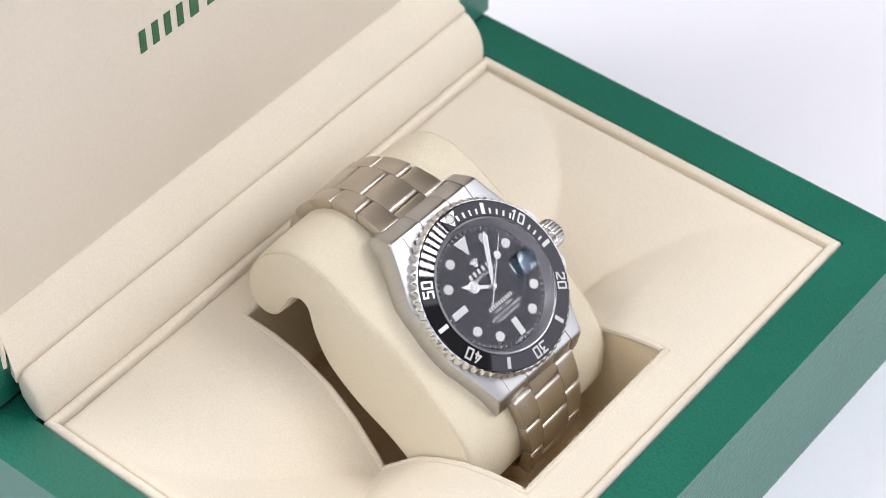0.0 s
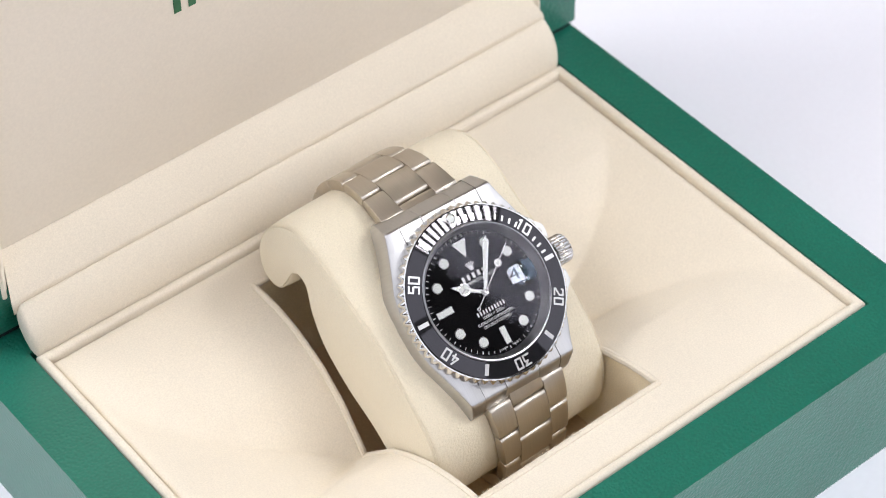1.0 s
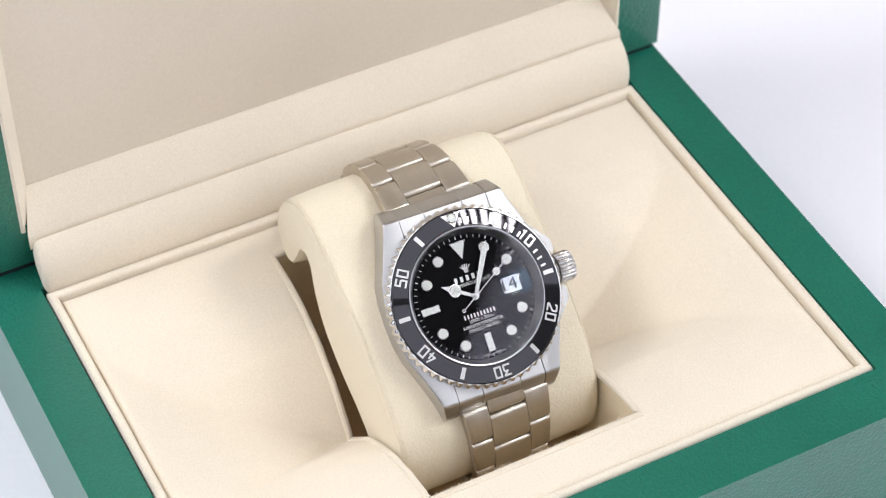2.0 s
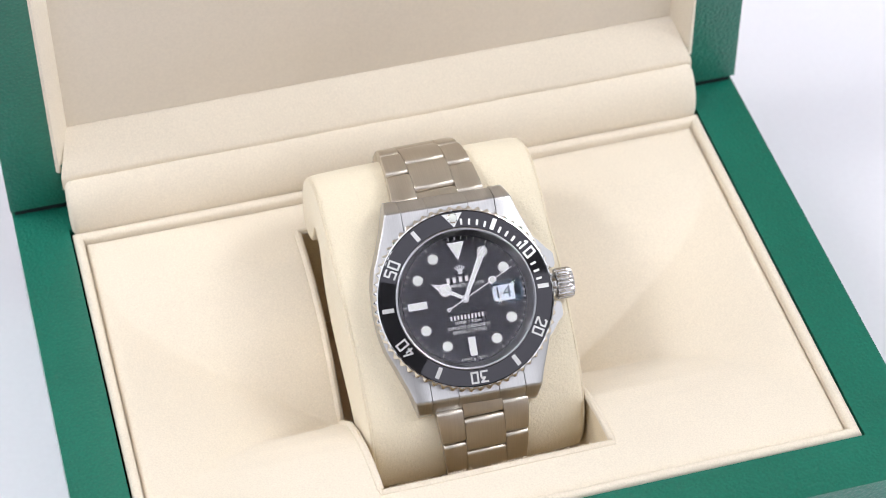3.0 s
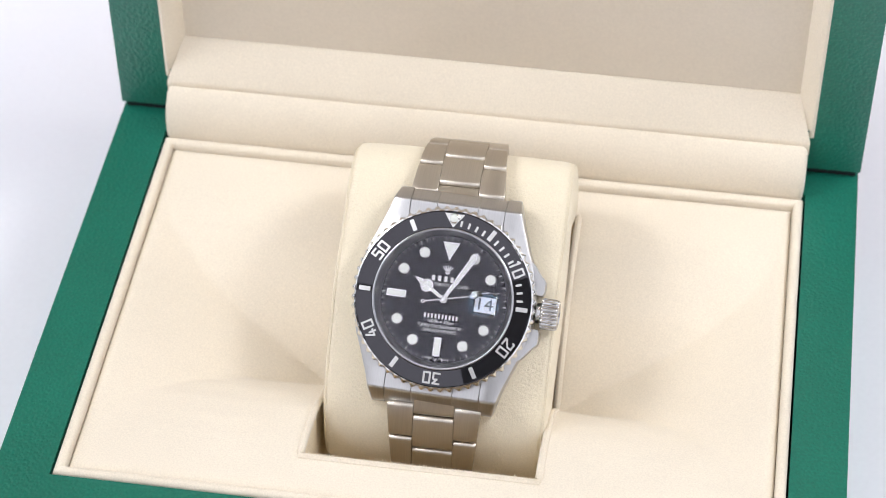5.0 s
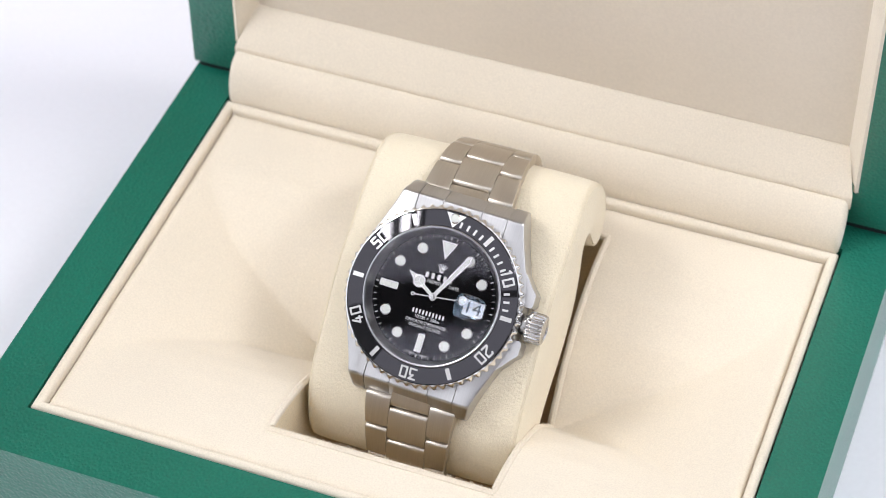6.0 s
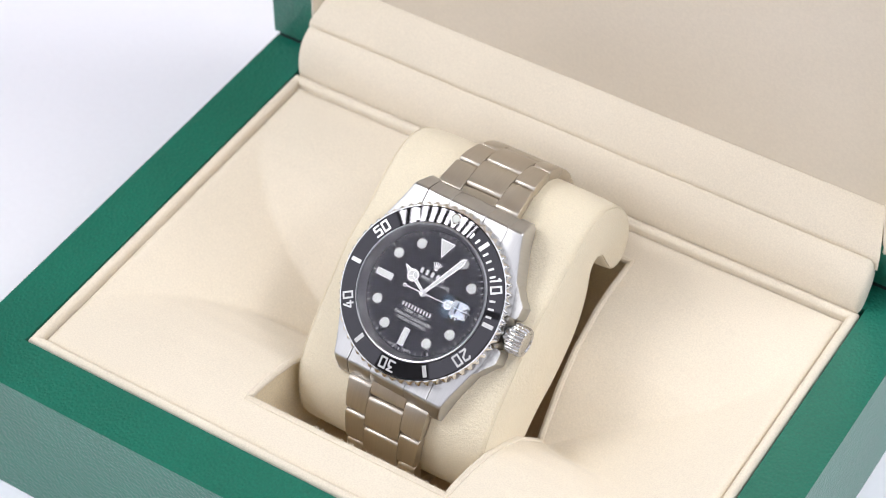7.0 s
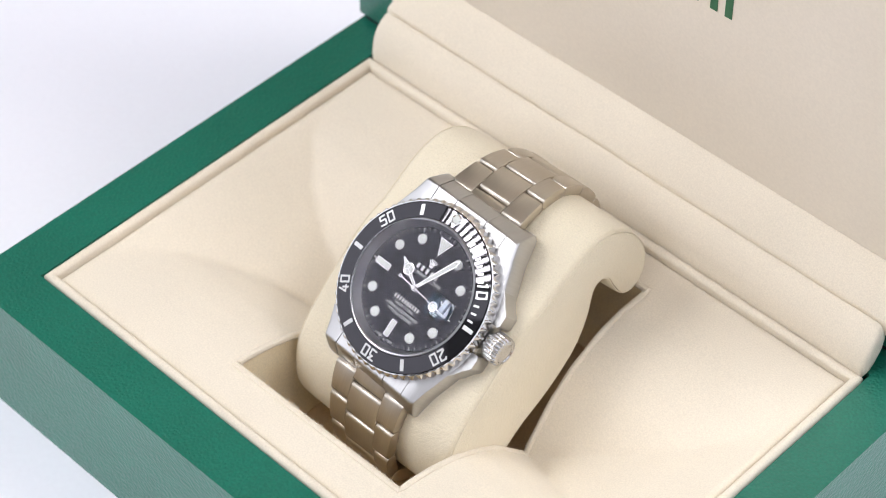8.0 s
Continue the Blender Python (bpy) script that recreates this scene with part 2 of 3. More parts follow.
def build_softboxes():
    """The housing of each lamp: a black tray round the light, with slats across its mouth."""
    for m, w, h in LAMPS:
        body = thing("studio_softbox", "black studio softbox with slats across its mouth", "softbox", m, group="studio softboxes")
        tray = [block(-w / 2 - 14, w / 2 + 14, -h / 2 - 14, -h / 2 - 4, -30, 26), block(-w / 2 - 14, w / 2 + 14, h / 2 + 4, h / 2 + 14, -30, 26),
                block(-w / 2 - 14, -w / 2 - 4, -h / 2 - 4, h / 2 + 4, -30, 26), block(w / 2 + 4, w / 2 + 14, -h / 2 - 4, h / 2 + 4, -30, 26),
                block(-w / 2 - 14, w / 2 + 14, -h / 2 - 14, h / 2 + 14, 26, 32)]
        part("housing", joined(tray), BLACKCLOTH, body, "black cloth housing", smooth=0)
        place = m.translation / MM
        rod = block(-7, 7, -7, 7, 20, 2700 - place.z)
        bmesh.ops.transform(rod, matrix=m.to_3x3().inverted().to_4x4(), verts=rod.verts)
        part("hanger_rod", rod, BLACKCLOTH, body, "black rod up to the ceiling", smooth=0)
        n = 12
        for k in range(n):
            x = -w / 2 + w * (k + 0.5) / n
            part("slat", block(x - 9, x + 9, -h / 2 - 3, h / 2 + 3, -22, -19), BLACKCLOTH, body, smooth=0)


build_softboxes()

# ---------------------------------------------------------------- the green box
XC = -0.95                      # middle of the box across
OX, IX = 90.2, 77.5             # half widths: outside, inside the rim
OY0, OY1, IY0, IY1 = -67.8, 67.8, -54.6, 51.1
RIM = -19.5
TURN = pose(0, 0, TABLE * MM)   # the box's own zero over the table

box = thing("watch_box", "open green leather watch box with ivory suede lining", "watch box", TURN)


def mitred(corners_out, corners_in, z0, z1, bevel):
    (a, b), (c, d) = corners_out, corners_in
    bm = prism([a, b, d, c], lambda x, y, s: (x, y, s), z0, z1)
    return soften(bm, bevel, 3)


def build_base():
    o = [(XC - OX, OY0), (XC + OX, OY0), (XC + OX, OY1), (XC - OX, OY1)]
    i = [(XC - IX - 0.5, IY0 - 0.5), (XC + IX + 0.5, IY0 - 0.5), (XC + IX + 0.5, IY1 + 2), (XC - IX - 0.5, IY1 + 2)]
    base = part("base", block(XC - OX + 4, XC + OX - 4, OY0 + 4, OY1 - 4, -TABLE + 0.4, -TABLE + 4, 0.5), LEATHER, box)
    for k in range(4):
        j = (k + 1) % 4
        part("base_wall", mitred((o[k], o[j]), (i[k], i[j]), -TABLE, RIM, 0.7), LEATHER, base)
    return base


def smoothstep(a, b, x):
    t = min(1, max(0, (x - a) / (b - a)))
    return t * t * (3 - 2 * t)


PX0, PX1, PY0, PY1 = -27.3, 24.4, -41.8, 39.3     # the pocket that holds the pillow
VALLEY = [(47.5, 0), (39, 0.0), (30, 0.3), (23, 1.8), (14, 6.0), (7, 12.0), (2, 18.3), (-1.6, 22.6),
          (-5, 19.5), (-7.6, 16.6), (-12, 11.8), (-18, 7.6), (-25, 3.9), (-32, 1.6), (-38, 0.4), (-42, 0), (-52, 0)]


def dip(y):
    for (ya, da), (yb, db) in zip(VALLEY, VALLEY[1:]):
        if yb <= y <= ya:
            return da + (db - da) * (ya - y) / (ya - yb)
    return 0.0


def soft_min(values, k=1.1):
    return -k * math.log(sum(math.exp(-v / k) for v in values))


def cushion_height(x, y):
    """Back pad, front pad and side slope meet in creases; the highest of them shows."""
    side = (73.5 + XC - x) / (73.5 + XC - PX1) if x > 0 else (x + 73.5 - XC) / (73.5 - XC + PX0)
    side = 23.5 * max(0.0, min(1.0, side)) ** 1.08
    slope = 22.6 + 2.0 if PX0 < x < PX1 else side
    d = max(0.0, soft_min((dip(y) + 0.35, slope + 0.35), 0.2))
    if y < 2 and not PX0 < x < PX1:        # the front pad is tucked in along its seam, deepest by the pocket
        gap = (dip(y) - slope) / 1.8
        d += 0.9 * math.exp(-gap * gap) * smoothstep(12, 22, slope)
    return -20.0 - d + 0.2 * noise.noise((x / 26, y / 26, 3))


def build_lining():
    # floor colour holds the deep pocket's shade
    lining = part("lining_floor", block(XC - IX, XC + IX, IY0, IY1, -56, -54, 0.3), FLOORSUEDE, box, "suede pocket floor, coloured darker for its shade")
    x0, x1, y0, y1 = XC - IX + 2.5, XC + IX - 2.5, IY0 + 2.5, IY1 - 2.5

    def spread(lo, hi, step):
        n = max(2, round((hi - lo) / step))
        return [lo + (hi - lo) * k / n for k in range(n)]

    xs = [x0, x0 + 0.35, x0 + 0.9, x0 + 1.7] + spread(x0 + 2.6, PX0, 1.0) + spread(PX0, PX1, 4) + spread(PX1, x1 - 2.6, 1.0) + [x1 - 2.6, x1 - 1.7, x1 - 0.9, x1 - 0.35, x1]
    ys = [y0, y0 + 0.35, y0 + 0.9, y0 + 1.7] + spread(y0 + 2.6, PY0, 1.2) + spread(PY0, PY1, 1.0) + spread(PY1, y1 - 2.6, 1.2) + [y1 - 2.6, y1 - 1.7, y1 - 0.9, y1 - 0.35, y1]
    bm = bmesh.new()
    V = {}

    def height(x, y):
        e = min(x - x0, x1 - x, y - y0, y1 - y)
        h = cushion_height(x, y)
        if e < 2.6:
            h -= 1.3 * (1 - math.sqrt(max(0, 1 - (1 - e / 2.6) ** 2)))
        # the hem round the pocket
        if not (PX0 < x < PX1 and PY0 < y < PY1):
            q = max(PX0 - x, x - PX1, PY0 - y, y - PY1)
            if q < 0.6:
                h -= 0.35 * (1 - q / 0.6)
        return h

    for a, x in enumerate(xs):
        for b, y in enumerate(ys):
            V[a, b] = bm.verts.new((x, y, height(x, y)))
    for a in range(len(xs) - 1):
        for b in range(len(ys) - 1):
            mx, my = (xs[a] + xs[a + 1]) / 2, (ys[b] + ys[b + 1]) / 2
            if PX0 < mx < PX1 and PY0 < my < PY1:
                continue
            bm.faces.new((V[a, b], V[a + 1, b], V[a + 1, b + 1], V[a, b + 1]))
    border = [e for e in bm.edges if len(e.link_faces) == 1]
    res = bmesh.ops.extrude_edge_only(bm, edges=border)
    for v in res["geom"]:
        if isinstance(v, bmesh.types.BMVert):
            v.co.z = -54.2
    bmesh.ops.delete(bm, geom=[v for v in bm.verts if not v.link_faces], context="VERTS")
    part("cushion", bm, SUEDE, box, smooth=50)

    # cord round the pocket's mouth
    pts = []
    for y in spread(PY0, PY1, 1.2):
        pts.append((PX0, y, cushion_height(PX0 - 1, y) - 0.45))
    for x in spread(PX0, PX1, 4):
        pts.append((x, PY1, cushion_height(x, PY1 + 1) - 0.45))
    for y in [PY1 - (q - PY0) for q in spread(PY0, PY1, 1.2)]:
        pts.append((PX1, y, cushion_height(PX1 + 1, y) - 0.45))
    for x in [PX1 - (q - PX0) for q in spread(PX0, PX1, 4)]:
        pts.append((x, PY0, cushion_height(x, PY0 - 1) - 0.45))
    part("pocket_piping", tube(pts, 0.9, ring=True), SUEDE, box, "thin ivory suede piping")

    # sheet inside the pocket walls that carries the painted bounce light
    bm = bmesh.new()
    top = [bm.verts.new((min(PX1 - 0.15, max(PX0 + 0.15, x)), min(PY1 - 0.15, max(PY0 + 0.15, y)), z)) for x, y, z in pts]
    foot = [bm.verts.new((v.co.x, v.co.y, -54.1)) for v in top]
    for k in range(len(top)):
        j = (k + 1) % len(top)
        bm.faces.new((top[k], top[j], foot[j], foot[k]))
    part("pocket_lining", bm, POCKET, box, "pocket lining, coloured warmer for bounced light", smooth=30)

    # loose fibres along the cut edges
    rnd = random.Random(4)
    bm = bmesh.new()
    edge = [Vector(p) for p in pts]
    def fibre(p, lean, long):
        d = Vector((rnd.gauss(0, 0.6), rnd.gauss(0, 0.6), rnd.uniform(0.1, 0.9)))
        d = (d + lean).normalized() * rnd.uniform(0.3, long)
        w = Vector((d.y, -d.x, 0.02)).normalized() * 0.05
        v = [bm.verts.new(q) for q in (p - w, p + w, p + 0.6 * d + w * 0.7, p + d + Vector((0, 0, -0.1)), p + 0.6 * d - w * 0.7)]
        bm.faces.new(v)

    for k in range(len(edge)):
        a, b = edge[k], edge[(k + 1) % len(edge)]
        front = abs(a.y - PY0) < 0.1 and abs(b.y - PY0) < 0.1
        for j in range(round((b - a).length * (16 if front else 6))):
            p = a.lerp(b, rnd.random()) + Vector((rnd.uniform(-0.5, 0.5), rnd.uniform(-0.5, 0.5), 0.6))
            fibre(p, Vector((0, 0.6 if front else 0, 0.2)), 1.15 if front else 0.75)
    # and along the crease between cushion and trim
    c = [Vector(q) for q in ((x0, y0, -20.6), (x1, y0, -20.6), (x1, y1, -20.6), (x0, y1, -20.6))]
    for a, b in zip(c, c[1:] + c[:1]):
        for j in range(round((b - a).length * 5)):
            p = a.lerp(b, rnd.random()) + Vector((rnd.uniform(-0.3, 0.3), rnd.uniform(-0.3, 0.3), 0))
            fibre(p, Vector((0, 0, 0.3)), 0.7)
    tagged(part("suede_fuzz", bm, SUEDE, box, "loose ivory suede fibres", smooth=0), kind="stuff")

    # padded trim between rim and cushion: four mitred bars
    prof = [(0.0, -23.5), (0.0, -19.9), (0.25, -19.3), (0.75, -19.0), (1.4, -19.0), (1.95, -19.35), (2.25, -20.0), (2.35, -20.8), (2.35, -23.5)]
    c = [(XC - IX, IY0), (XC + IX, IY0), (XC + IX, IY1), (XC - IX, IY1)]
    inw = [(1, 1), (-1, 1), (-1, -1), (1, -1)]
    for k in range(4):
        j = (k + 1) % 4
        bm = loft([[(c[q][0] + inw[q][0] * o, c[q][1] + inw[q][1] * o, z) for o, z in prof] for q in (k, j)])
        part("trim", bm, SUEDE, box, "rounded ivory suede trim", smooth=50)


def build_lid():
    LY = 60.4
    zb, zt = -17.6, 112.0
    lid = part("lid", block(XC - 88, XC + 88, 92, 98, zb + 4, zt - 4, 0.8), LEATHER, box)
    o = [(XC - 90.5, zb), (XC + 90.5, zb), (XC + 90.5, zt), (XC - 90.5, zt)]
    i = [(XC - 78.3, zb + 12), (XC + 78.3, zb + 12), (XC + 78.3, zt - 12), (XC - 78.3, zt - 12)]
    for k in range(4):
        j = (k + 1) % 4
        bm = prism([o[k], o[j], i[j], i[k]], lambda a, b, s: (a, s, b), LY, 96)
        part("lid_wall", soften(bm, 0.8, 3), LEATHER, lid)
    # black strip under the lid: the gap's shade put into its colour
    part("gap_shade_strip", block(XC - 89.5, XC + 89.5, LY + 0.8, 66.5, RIM - 0.2, zb + 0.4), DARKGAP, box, "black strip standing in for the shade of the hinge gap", smooth=0)
    # lining: recessed panel with sloping borders
    px, pz0, pz1, py = 74.1, 1.15, 94.0, 65.7
    part("lid_panel", soften(prism([(XC - px, pz0), (XC + px, pz0), (XC + px, pz1), (XC - px, pz1)], lambda a, b, s: (a, s, b), py, 91), 0.3), SATIN, lid, "ivory satin lid lining panel")
    for s in (-1, 1):
        sec = [(XC + s * 78.4, LY - 0.1), (XC + s * 77.7, LY - 0.4), (XC + s * 76.9, LY + 0.2), (XC + s * px, py - 0.15), (XC + s * px, 90), (XC + s * 78.4, 90)]
        bm = prism(sec, lambda a, b, t: (a, b, t), -7.6, 100.0)
        part("lid_border", bm, SUEDE, lid, smooth=45)
    part("lid_border", prism([(LY, 100), (py, pz1), (90, pz1), (90, 100)], lambda a, b, t: (t, a, b), XC - 79, XC + 79), SUEDE, lid)
    # slope from the seam up to the panel
    slope = [(57.75, -11), (57.75, -8.0), (58.15, -7.1), (65.3, 0.75), (65.7, 1.0), (66.2, 1.05), (66.6, -11)]
    bm = loft([[(XC + f(y), y, z) for y, z in slope] for f in (lambda y: -(77.6 - max(0, y - 58) * 0.43 if y < 66 else 74.3), lambda y: (77.6 - max(0, y - 58) * 0.43 if y < 66 else 74.3))])
    part("lid_slope", bm, SUEDE, lid, smooth=40)
    # the padded flap over the hinge
    flap = rounded_path([(51.2, -20.4), (51.0, -17.2), (51.7, -13.4), (53.4, -10.2), (55.4, -8.2), (56.7, -7.5), (57.1, -8.3)], 4, ring=False)
    outline = [(v.x, v.y) for v in flap] + [(58.5, -11.0), (57.8, -15.0), (55.5, -18.4), (53.4, -20.4)]
    n = 40
    secs = []
    half = 77.4
    for x, shrink in [(-half, 0.5), (-half + 0.15, 0.24), (-half + 0.6, 0.08)] + [(-half + 1.4 + (2 * half - 2.8) * k / n, 0.0) for k in range(n + 1)] + [(half - 0.6, 0.08), (half - 0.15, 0.24), (half, 0.5)]:
        secs.append([(XC + x, y + (54.6 - y) * shrink + 0.25 * noise.noise((x / 30, z / 9, 7)), z + (-14.5 - z) * shrink + 0.2 * noise.noise((x / 24, y / 9, 1))) for y, z in outline])
    part("hinge_flap", loft(secs), SUEDE, box, "padded ivory suede hinge flap", smooth=45)
    # plain green blocks where the maker's word is printed
    for start, width in ((0.0, 6.2), (7.6, 6.2), (15.4, 8.6), (27.8, 8.8), (39.2, 6.6)):
        x = XC - 23.6 + start
        for left, right in ((0.0, 0.3), (0.62, 0.92)):
            bar = block(x + left * width, x + right * width, 65.5, 65.66, 42.0, 47.9)
            part("print_mark", bar, LOGOGREEN, lid, "dark green printed mark")


# ---------------------------------------------------------------- the pillow
PILLOW_LINE = [(-21, -18), (-13.4, -10.6), (-4.2, -2.8), (4, 1.0), (8.8, 3.8), (13, 6.3), (18, 8.2), (22, 8.6), (26.1, 7.6), (30, 5.2), (33.4, 2), (36.6, -3),
               (38.3, -8), (38.4, -12.5), (36.6, -16), (33.2, -17.2), (30.0, -15.4), (27.2, -11), (25.2, -7.2), (22.8, -5.6), (20.6, -7.2), (19, -14.6), (14.9, -22.4),
               (6.8, -29.4), (-2, -34.4), (-8.2, -39.4), (-13.4, -43.4), (-19.6, -44.2), (-24.6, -40.6), (-26.3, -33), (-25, -24.4)]
pillow = thing("watch_pillow", "curved ivory suede watch pillow with a hooked end", "pillow", TURN)


def build_pillow():
    line = rounded_path([(y, z, 0) for y, z in PILLOW_LINE], 4)
    xa, xb = -25.6, 23.7
    # normals of the outline, to round its ends in
    n = len(line)
    nor = []
    for i in range(n):
        d = line[(i + 1) % n] - line[i - 1]
        nor.append(Vector((d.y, -d.x, 0)).normalized())
    area = sum(line[i].x * line[(i + 1) % n].y - line[(i + 1) % n].x * line[i].y for i in range(n))
    sgn = 1 if area > 0 else -1

    def wide(x, z):
        """The pillow is a little narrower towards its foot."""
        return -1 + (x + 1) * (1 + (0.4 + (z - 8) * 0.014) / 24.7)

    def ringat(x, inset):
        return [(wide(x, p.y), p.x - sgn * inset * q.x, p.y - sgn * inset * q.y) for p, q in zip(line, nor)]

    secs = [ringat(xa + 0.55, 0.9)] + [ringat(xa + d, i) for d, i in ((0.7, 0.3), (1.6, 0.0), (4, -0.15), (8, -0.25))]
    for k in range(1, 8):
        secs.append(ringat(xa + 8 + (xb - xa - 16) * k / 8, -0.3))
    secs += [ringat(xb - d, i) for d, i in ((8, -0.25), (4, -0.15), (1.6, 0.0), (0.7, 0.3))] + [ringat(xb - 0.55, 0.9)]
    part("pillow_body", loft(secs, caps=False), PILLOW, pillow, smooth=60)
    for x, s in ((xa, -1), (xb, 1)):
        bm = loft([ringat(x - s * 1.2, 0.35), ringat(x - s * 0.2, 0.6), ringat(x - s * 0.02, 1.2), ringat(x + s * 0.15, 2.0), ringat(x + s * 0.4, 3.6)])
        part("side_panel", bm, PILLOW, pillow, "flat suede side panel with a sewn edge", smooth=50)
        part("seam", tube([(wide(x - s * 0.55, p.y), p.x - sgn * 0.3 * q.x, p.y - sgn * 0.3 * q.y) for p, q in zip(line, nor)], 0.13, ring=True, sides=6), PILLOW, pillow, "raised sewn seam")


# ---------------------------------------------------------------- the watch
WATCH = TURN @ pose(-0.41 * MM, -10.9 * MM, 0.15 * MM) @ pose(0, 0, 0, 0, 0, -1.05) @ pose(0, 0, 0, 40.69) @ pose(0, 0, 0, 0, 0, -1.25)
watch = thing("wristwatch", "steel diving watch with black dial, black bezel and steel link bracelet", "watch", WATCH)


def interp(table, x):
    for (a, fa), (b, fb) in zip(table, table[1:]):
        if a <= x <= b:
            return fa + (fb - fa) * (x - a) / (b - a)
    return table[-1][1]


HALF = [(0, 19.7), (5, 19.4), (9, 18.5), (11.6, 17.4), (14.8, 16.2), (18, 15.0), (21.6, 13.95), (23.8, 13.3)]
TOP = [(0, -1.2), (20.6, -1.4), (21.05, -1.62), (21.5, -2.2), (22.3, -3.4), (23.2, -4.8), (23.6, -5.7), (23.8, -6.4)]
LOW = [(0, -8.0), (14, -8.0), (18, -8.3), (21.5, -8.9), (23.0, -8.9), (23.8, -7.8)]


def case_section(v, x0, x1, bev):
    t, b = interp(TOP, abs(v)), interp(LOW, abs(v))
    bev = min(bev, (t - b) / 3)
    return [(x0, v, b), (x0, v, t), (x1 - bev, v, t), (x1 - 0.25 * bev, v, t - 0.35 * bev), (x1, v, t - bev), (x1, v, b + bev * 0.7), (x1 - bev * 0.7, v, b)]


def build_case():
    vs = [-16.6 + 33.2 * k / 28 for k in range(29)]
    body = []
    for v in vs:
        w = interp(HALF, abs(v))
        r = case_section(v, 0, w, 0.6)[1:]
        body.append([(-x, y, z) for x, y, z in r[::-1]] + r)
    case = part("case", loft(body), STEEL, watch, "brushed steel case", smooth=40)
    for sx in (-1, 1):
        for sv in (-1, 1):
            secs = []
            for v in [16.6, 17.5, 18.5, 19.5, 20.3] + [20.6 + 3.2 * k / 16 for k in range(17)]:
                secs.append([(sx * x, sv * y, z) for x, y, z in case_section(v, 10.5, interp(HALF, v), 0.55)])
            part("lug", loft(secs), STEEL, case, "brushed steel lug", smooth=40)
    # crown guards
    for sv in (-1, 1):
        out = [(17.0, sv * 11.4), (18.4, sv * 10.2), (20.0, sv * 8.1), (20.8, sv * 7.4), (21.3, sv * 6.7), (21.3, sv * 4.4), (20.9, sv * 3.75), (17.0, sv * 3.75)]
        bm = prism(out, lambda a, b, s: (a, b, s), -6.6, -1.45)
        part("crown_guard", soften(bm, 0.45, 3), STEEL, case, "brushed steel crown guard")
    # crown: fluted
    steps = 264
    prof = [(0.0, 20.0), (2.2, 20.0), (2.3, 20.9), (3.25, 21.1), (3.45, 21.5), (3.45, 24.2), (3.15, 24.8), (2.4, 25.0), (2.2, 24.75), (0.0, 24.75)]
    secs = []
    for i in range(steps):
        a = 2 * math.pi * i / steps
        f = 0.3 * (0.5 + 0.5 * math.cos(22 * a)) ** 2
        secs.append([(x, (r - (f if 3 < r else 0)) * math.cos(a), (r - (f if 3 < r else 0)) * math.sin(a) - 3.6) for r, x in prof])
    part("crown", loft(secs, ring=True, closed=False), CROWNSTEEL, watch, "fluted steel winding crown", smooth=40)
    # case back under the body
    part("case_back", disc(16.5, -9.3, -7.9, 64, 0.4), POLISHED, watch, "polished steel case back")


STROKES = {"0": [[(0, 0), (1, 0), (1, 1), (0, 1), (0, 0)]], "1": [[(0.62, 0), (0.62, 1), (0.3, 0.86)]],
           "2": [[(0, 0.86), (0.1, 1), (1, 1), (1, 0.58), (0, 0.12), (0, 0), (1, 0)]], "3": [[(0, 1), (1, 1), (0.42, 0.6), (0.9, 0.6), (1, 0.48), (1, 0), (0, 0)]],
           "4": [[(1, 0.25), (0, 0.25), (0.55, 1)], [(0.72, 0.62), (0.72, 0)]], "5": [[(0.95, 1), (0, 1), (0, 0.56), (0.9, 0.56), (1, 0.46), (1, 0), (0, 0)]]}


def engraved(text, w, h, gap, stroke):
    """Squared figures, centred, each drawn with strokes of even width."""
    out, step = [], 0.0
    for n, ch in enumerate(text):
        x0 = -(len(text) * w + (len(text) - 1) * gap) / 2 + n * (w + gap)
        for line in STROKES[ch]:
            for (ax, ay), (bx, by) in zip(line, line[1:]):
                a, b = Vector((x0 + ax * w, (ay - 0.5) * h, 0)), Vector((x0 + bx * w, (by - 0.5) * h, 0))
                d = (b - a).normalized() * stroke / 2
                q = Vector((-d.y, d.x, 0))
                step += 0.004
                e = 0.55
                out.append(prism([(p.x, p.y) for p in (a - d + q * e, a - d * e + q, b + d * e + q, b + d + q * e, b + d - q * e, b + d * e - q, a - d * e - q, a - d - q * e)],
                                 lambda u, v, z: (u, v, z), -0.03, 0.03 + step))
    return joined(out)


